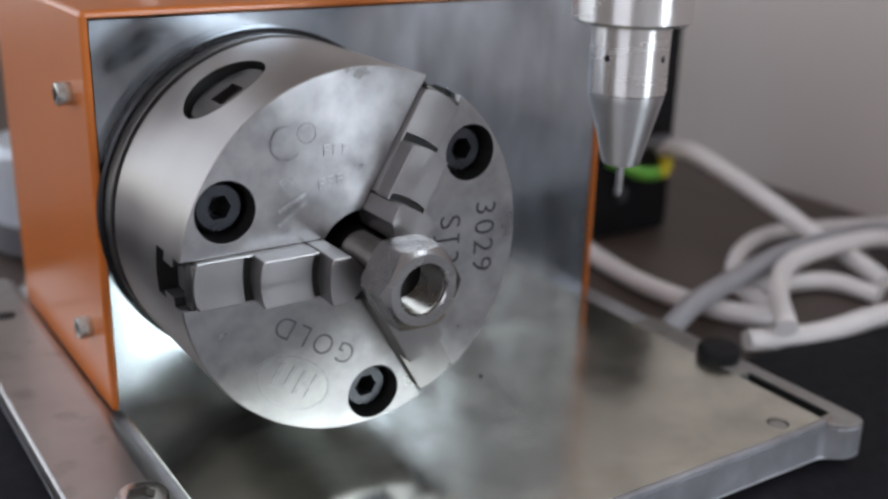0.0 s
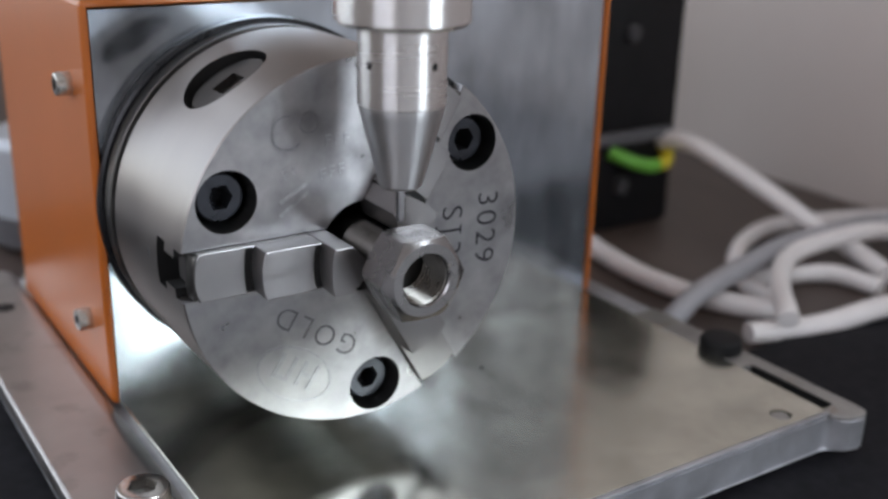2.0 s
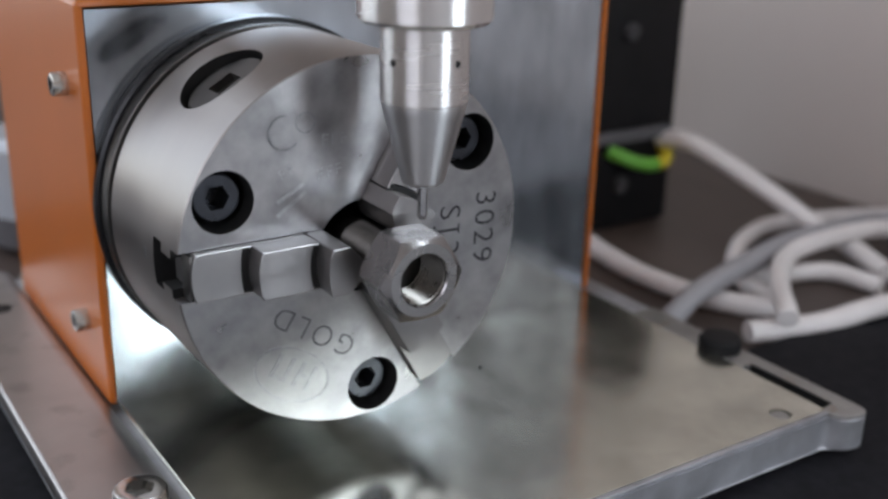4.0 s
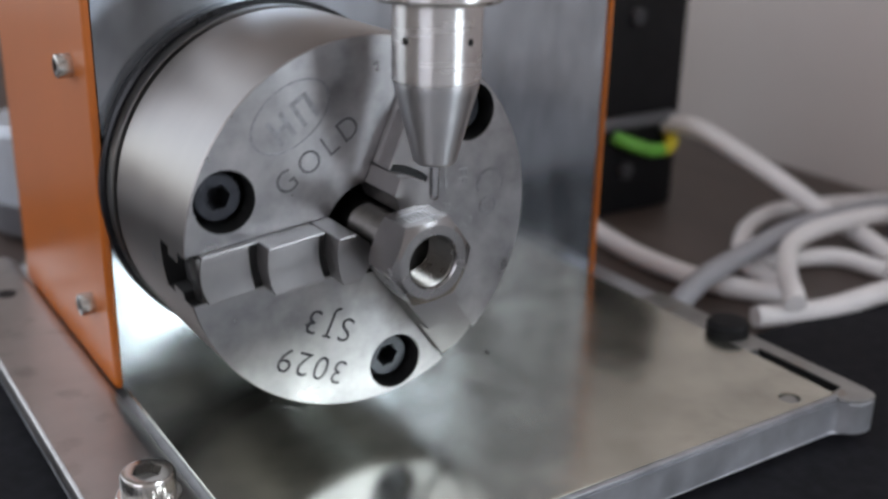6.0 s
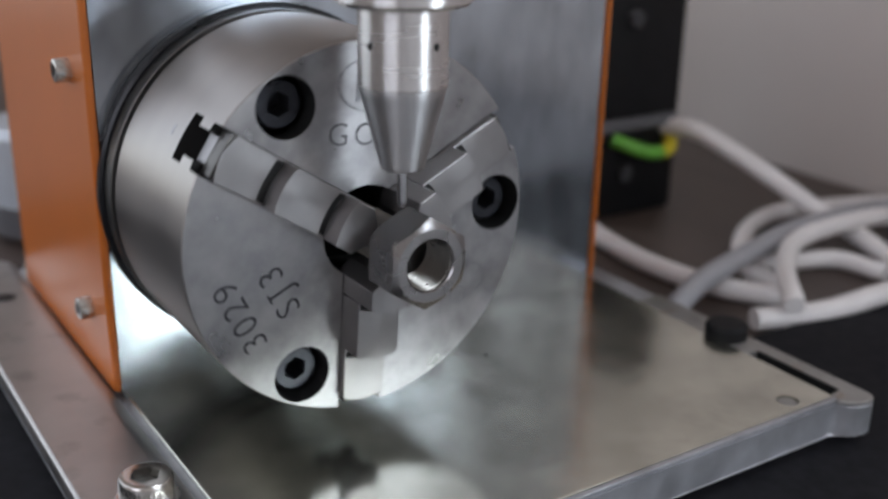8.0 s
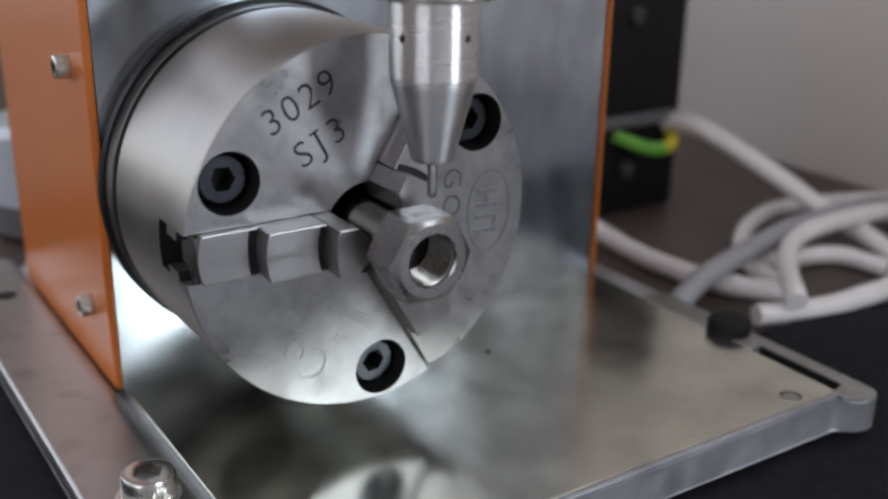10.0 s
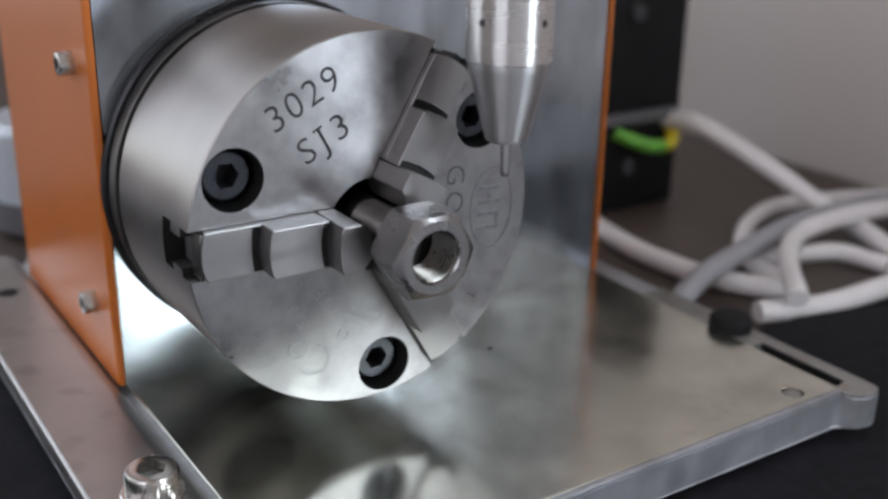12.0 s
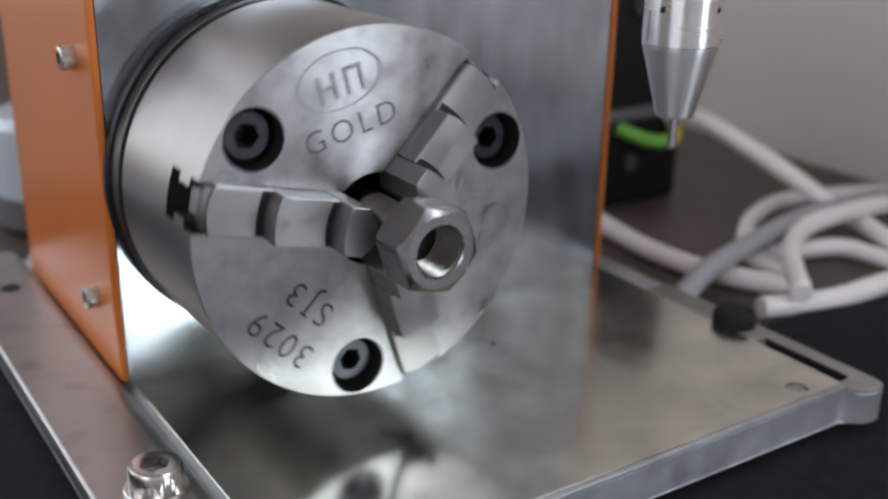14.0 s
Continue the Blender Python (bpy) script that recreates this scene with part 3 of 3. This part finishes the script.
def groove(r0, r1, half):
    """The outline of an arc-shaped groove across a jaw."""
    out = []
    for rr, ks in ((r1, range(-6, 7)), (r0, range(6, -7, -1))):
        out += [(math.sqrt(rr * rr - (half * k / 6) ** 2), half * k / 6) for k in ks]
    return out


def jaw_mesh():
    """One stepped jaw along +x: three steps that rise towards the centre, curved step faces, guide grooves in its flanks."""
    w = 0.0062

    def step(x_out, x_in, y_top, y_low, bow):
        pts = []
        for k in range(9):
            s = -w + 2 * w * k / 8
            pts.append((x_out - bow * (s / w) ** 2, s))
        pts += [(x_in, w), (x_in, -w)]
        return moved(prism(pts, y_low, y_top, 0.00025), Matrix.Rotation(radians(90), 4, "X"))
    low = step(0.0472, 0.0166, 0.0022, -0.0040, 0.0012)
    guide = block(0.0118, 0.0462, 0.0035, 0.0112, -0.0037, 0.0037, 0.0002)
    foot = block(0.0118, 0.0440, 0.0112, 0.0158, -0.0059, 0.0059, 0.0002)
    mid = step(0.0325, 0.0164, 0.0085, 0.0020, 0.0010)
    # nose: pointed towards the centre
    pts = [(0.0170 - 0.0009 * ((-w + 2 * w * k / 8) / w) ** 2, -w + 2 * w * k / 8) for k in range(9)] + [(0.0112, w), (0.0078, 0.0026), (0.0074, 0.0), (0.0078, -0.0026), (0.0112, -w)]
    nose = moved(prism(pts, -0.0035, 0.0150, 0.00025), Matrix.Rotation(radians(90), 4, "X"))
    # relief grooves at the root of the steps
    low = carve(low, [moved(prism(groove(0.0319, 0.0345, 0.0057), -0.0012, 0.0028), Matrix.Rotation(radians(90), 4, "X"))])
    mid = carve(mid, [moved(prism(groove(0.0160, 0.0189, 0.0057), 0.0052, 0.0095), Matrix.Rotation(radians(90), 4, "X"))])
    return joined(low, guide, foot, mid, nose)


def workpiece():
    """The hexagon nut on its threaded stud, held in the jaws."""
    n = thing("hex_nut", "bright steel hexagon nut with engraved flats on a threaded stud", "nut", pose(-0.0003, 0, 0.0010))
    hexa = moved(prism(hexagon(0.0117), 0.0195, 0.0314), Matrix.Rotation(radians(90), 4, "X"))
    cone = lathe([(0, 0.0190), (0.0099, 0.0190), (0.0122, 0.0206), (0.0122, 0.0296), (0.0092, 0.0314), (0, 0.0314)], 96, "Y")
    bore = lathe([(0, 0.010), (0.0065, 0.010), (0.0065, 0.0309), (0.0070, 0.0316), (0.0070, 0.033), (0, 0.033)], 64, "Y")
    body = carve(carve(hexa, [cone], "INTERSECT"), [bore])
    nut = part("nut_body", body, STEEL_NUT, n, "hexagonal nut body with a chamfered face")
    # black lining paints the shade between the thread ridges
    part("bore_lining", lathe([(0.00642, 0.0304), (0.00648, 0.0304), (0.00648, 0.0202), (0.00642, 0.0202)], 48, "Y", closed=True), SHADE_AND_OIL, n, "black lining for the shade in the thread roots")
    for k in range(9):
        h = 0.0304 - 0.0012 * k
        part("thread_ridge", lathe([(0.00645, h), (0.00585, h - 0.00030), (0.00585, h - 0.00038), (0.00645, h - 0.00068)], 48, "Y", closed=True), STEEL_THREAD, nut)
    prof, h = [(0, 0.0200)], 0.0200
    while h > 0.0005:
        prof += [(0.0062, h), (0.0056, h - 0.0006)]
        h -= 0.0012
    prof += [(0.0060, h), (0.0060, -0.012), (0, -0.012)]
    part("stud", lathe(prof, 48, "Y"), STEEL_DARK, n, "dark oily threaded stud")
    part("collar", lathe([(0.0055, 0.0165), (0.0078, 0.0165), (0.0086, 0.0172), (0.0086, 0.0192), (0.0055, 0.0192)], 64, "Y", closed=True), STEEL_NUT, n)
    # engraved patch on each of three flats
    for a in (90, 210, 330):
        flat = Matrix.Rotation(radians(90 - a), 4, "Y") @ Matrix.Translation((0, 0, 0.01016))
        lines = [(-0.0036, 0.0036, -0.0278, -0.0274), (-0.0036, 0.0036, -0.0232, -0.0228)] + [(x, x + 0.0004, -0.0268, -0.0238) for x in (-0.0033, -0.0022, -0.0010, 0.0002, 0.0015, 0.0028)]
        for line in lines:
            part("engraved_line", block(*line, -0.00003, 0.00003), MARK_FAINT, nut, m=flat)
    return n


def marker():
    """The marking head: an aluminium barrel with a cone and a steel stylus; its origin is the stylus tip."""
    s = thing("marking_head", "turned aluminium marking head with a thin steel stylus", "marking head")
    part("collar", lathe([(0, 0.0474), (0.0146, 0.0474), (0.0155, 0.0484), (0.0155, 0.0800), (0.0146, 0.0812), (0, 0.0812)], 96), ALU, s, "wide polished aluminium collar")
    part("shaft", lathe([(0, 0.0812), (0.0104, 0.0812), (0.0104, 0.20), (0, 0.20)], 64), ALU, s)
    holes, plugs = [], []
    barrel = lathe([(0, 0.0293), (0.0101, 0.0293), (0.0103, 0.0296), (0.0103, 0.0474), (0, 0.0474)], 96)
    for a in (-123 - 43.5, -123 + 46.5, 56.5, 13.5):
        d = Matrix.Rotation(radians(a), 4, "Z") @ Matrix.Translation((0.0103, 0, 0.0390)) @ Matrix.Rotation(radians(90), 4, "Y")
        holes.append(moved(lathe([(0, -0.003), (0.0009, -0.003), (0.0009, 0.003), (0, 0.003)], 20), d))
        plugs.append(moved(lathe([(0, -0.0022), (0.00088, -0.0022), (0.00088, -0.0006), (0, -0.0006)], 20), d))
    body = part("barrel", carve(barrel, holes), ALU, s, "polished barrel with small cross holes")
    # black plugs put the shade into the drilled holes
    for bm in plugs:
        part("cross_hole", bm, SHADE_AND_OIL, body, "black plug for the shade in a cross hole")
    part("cone", lathe([(0, 0.0095), (0.0044, 0.0095), (0.0051, 0.0101), (0.0096, 0.0270), (0.0100, 0.0286), (0.0100, 0.0293), (0, 0.0293)], 96), ALU_CONE, s, "satin grey cone")
    part("stylus", lathe([(0, 0.0004), (0.0008, 0.0004), (0.0011, 0.0009), (0.0012, 0.0020), (0.0012, 0.0095), (0, 0.0095)], 32), CARBIDE, s, "thin steel stylus")
    return s


# ------------------------------------------------------------------ behind the machine


def driver_box():
    b = thing("driver_box", "tall black electronics box standing on the table", "electronics box")
    part("case", block(0.205, 0.268, 0.152, 0.26, TABLE, 0.056, bevel=0.003), BLACK_CASE, b)
    part("terminal", block(0.208, 0.262, 0.1475, 0.152, -0.034, -0.028, bevel=0.001), GREY_PLASTIC, b, "grey terminal strip")
    for z in (0.02, 0.045, -0.056):
        part("knob", moved(lathe([(0, 0), (0.0042, 0), (0.0042, 0.003), (0.0036, 0.0036), (0, 0.0036)], 24, "Y"), Matrix.Translation((0.232, 0.152, z))), BLACK_KNOB, b)
    w = thing("earth_wire", "green and yellow earth wire at the electronics box", "wire")
    part("green_length", tube([(0.2225, 0.151, -0.0375), (0.2300, 0.146, -0.0410), (0.2400, 0.143, -0.0445), (0.2485, 0.143, -0.0455)], 0.0034), GREEN_PVC, w, "green sheath")
    part("yellow_length", tube([(0.2485, 0.143, -0.0455), (0.2545, 0.144, -0.0450), (0.2590, 0.147, -0.0425), (0.2610, 0.152, -0.0395)], 0.0034), YELLOW_PVC, w, "yellow sheath")


def cables():
    z = TABLE + 0.0045
    runs = (
        ("white_cable", 0.0045, WHITE_PVC, "white plastic cable arching from the electronics box",
         [(0.2580, 0.1520, -0.0350), (0.2620, 0.1350, -0.0340), (0.2730, 0.1180, -0.0430), (0.2850, 0.0980, -0.0550), (0.2940, 0.0800, -0.0660), (0.2960, 0.0650, -0.0700), (0.2930, 0.0480, -0.0730), (0.2890, 0.0340, z)]),
        ("white_cable", 0.0045, WHITE_PVC, "white plastic cable lying behind the base plate",
         [(0.2005, 0.165, z), (0.2002, 0.143, z), (0.1963, 0.1262, z), (0.1913, 0.094, z), (0.1933, 0.065, z), (0.2002, 0.046, z), (0.2125, 0.030, z)]),
        ("grey_cable", 0.0046, GREY_PVC, "grey plastic cable crossing the white ones",
         [(0.1520, 0.0370, -0.0740), (0.1620, 0.0390, -0.0690), (0.1820, 0.0460, -0.0660), (0.2210, 0.0570, -0.0655), (0.2570, 0.0660, -0.0655), (0.2890, 0.0675, -0.0655), (0.3250, 0.0690, -0.0665), (0.3680, 0.0700, z)]),
        ("white_cable", 0.0045, WHITE_PVC, "white plastic cable lying along the mat",
         [(0.184, 0.0212, z), (0.1991, 0.0159, z), (0.2192, 0.0115, z), (0.2494, 0.0055, -0.0715), (0.30, -0.006, -0.0715)]),
        ("white_cable", 0.0042, WHITE_PVC, "white plastic cable bent in a loop",
         [(0.1925, 0.0100, -0.0672), (0.1960, 0.0140, -0.0658), (0.2080, 0.0270, -0.0655), (0.2250, 0.0420, -0.0655), (0.2440, 0.0540, -0.0655), (0.2660, 0.0580, -0.0640), (0.3110, 0.0580, -0.0650), (0.3600, 0.0560, z)]),
        ("white_cable", 0.0042, WHITE_PVC, "white plastic cable coiled on the table",
         [(0.2180, 0.0330, z), (0.2200, 0.0430, z), (0.2250, 0.0610, z), (0.2400, 0.0790, z), (0.2650, 0.0970, z), (0.2950, 0.1070, z), (0.3240, 0.1020, z), (0.3580, 0.0900, z), (0.3740, 0.0820, z)]),
        ("white_cable", 0.0040, WHITE_PVC, "white plastic cable coiled on the table",
         [(0.2330, 0.064, z), (0.2464, 0.0567, z), (0.2681, 0.0479, z), (0.2721, 0.0251, z)]),
    )
    for name, r, mat, label, pts in runs:
        tagged(new(name, mesh_of(tube(pts, r), name, mat)), label, "cable", "cables on the table")


room()
table()
base_plate()
housing()
driver_box()
cables()
CHUCK = chuck()
NUT = workpiece()
HEAD = marker()

# ------------------------------------------------------------------ what moves
TURNS = [(0.0, 120), (4.40, 120), (4.55, 116.5), (4.70, 107.5), (4.9, 93), (5.1, 77.5), (5.3, 61.5), (5.4, 54), (5.5, 46.3), (5.6, 38), (5.7, 29.8), (5.8, 21.3), (5.9, 13.4),
         (6.0, 6.4), (6.1, 1.3), (6.2, 0), (7.5, 0), (7.6, -2.0), (7.7, -9.8), (7.8, -18), (7.9, -25.7), (8.0, -33.2), (8.1, -42), (8.2, -50), (8.5, -74), (8.8, -98),
         (8.95, -109), (9.1, -117.5), (9.2, -120), (13.0, -120), (13.1, -114.2), (13.2, -102), (13.3, -91), (13.4, -80), (13.5, -68.5), (13.6, -58), (13.7, -48), (13.8, -35.5),
         (13.9, -25), (14.0, -12.8)]
SLIDES = [(0.0, 0.0619, 0.0518), (0.5, 0.0423, 0.0518), (1.0, 0.0224, 0.0523), (1.5, 0.0017, 0.0523), (1.6, -0.0030, 0.0524), (1.7, -0.0078, 0.0525), (1.8, -0.0098, 0.0526),
          (2.0, -0.0083, 0.0526), (2.2, -0.0066, 0.0526), (2.5, -0.0051, 0.0525), (2.6, -0.0046, 0.0525), (3.0, -0.0022, 0.0526), (3.1, -0.0050, 0.0526), (3.2, -0.0083, 0.0526),
          (3.6, -0.0050, 0.0526), (4.0, -0.0015, 0.0525), (4.4, -0.0006, 0.0524), (5.3, -0.0006, 0.0524), (5.5, -0.0005, 0.0524), (6.0, -0.0006, 0.0526), (6.5, -0.0029, 0.0526),
          (7.0, -0.0018, 0.0525), (7.2, -0.0030, 0.0526), (7.4, -0.0064, 0.0528), (7.5, -0.0103, 0.0529), (7.7, -0.0095, 0.0530), (8.0, -0.0087, 0.0531), (8.2, -0.0086, 0.0531),
          (9.2, -0.0060, 0.0530), (10.0, -0.0010, 0.0530), (10.3, -0.0008, 0.0530), (10.5, -0.0019, 0.0530), (10.7, -0.0056, 0.0530), (11.0, -0.0092, 0.0531), (11.2, -0.0077, 0.0533),
          (11.4, -0.0050, 0.0535), (11.5, -0.0076, 0.0537), (11.6, -0.0044, 0.0536), (11.8, 0.0080, 0.0540), (12.0, 0.0194, 0.0542), (12.5, 0.0514, 0.0533), (12.9, 0.0738, 0.0521),
          (13.0, 0.0765, 0.0521), (13.5, 0.0752, 0.0519), (14.0, 0.0750, 0.0521)]


def motions():
    walk(CHUCK, [(t, pose(0, 0, 0, 0, -a, 0)) for t, a in TURNS])
    walk(NUT, [(t, pose(-0.0002, 0, 0.0008, 0, -a, 0)) for t, a in TURNS])
    walk(HEAD, [(t, pose(x + 0.0043, -0.025, z - 0.0388)) for t, x, z in SLIDES])


motions()
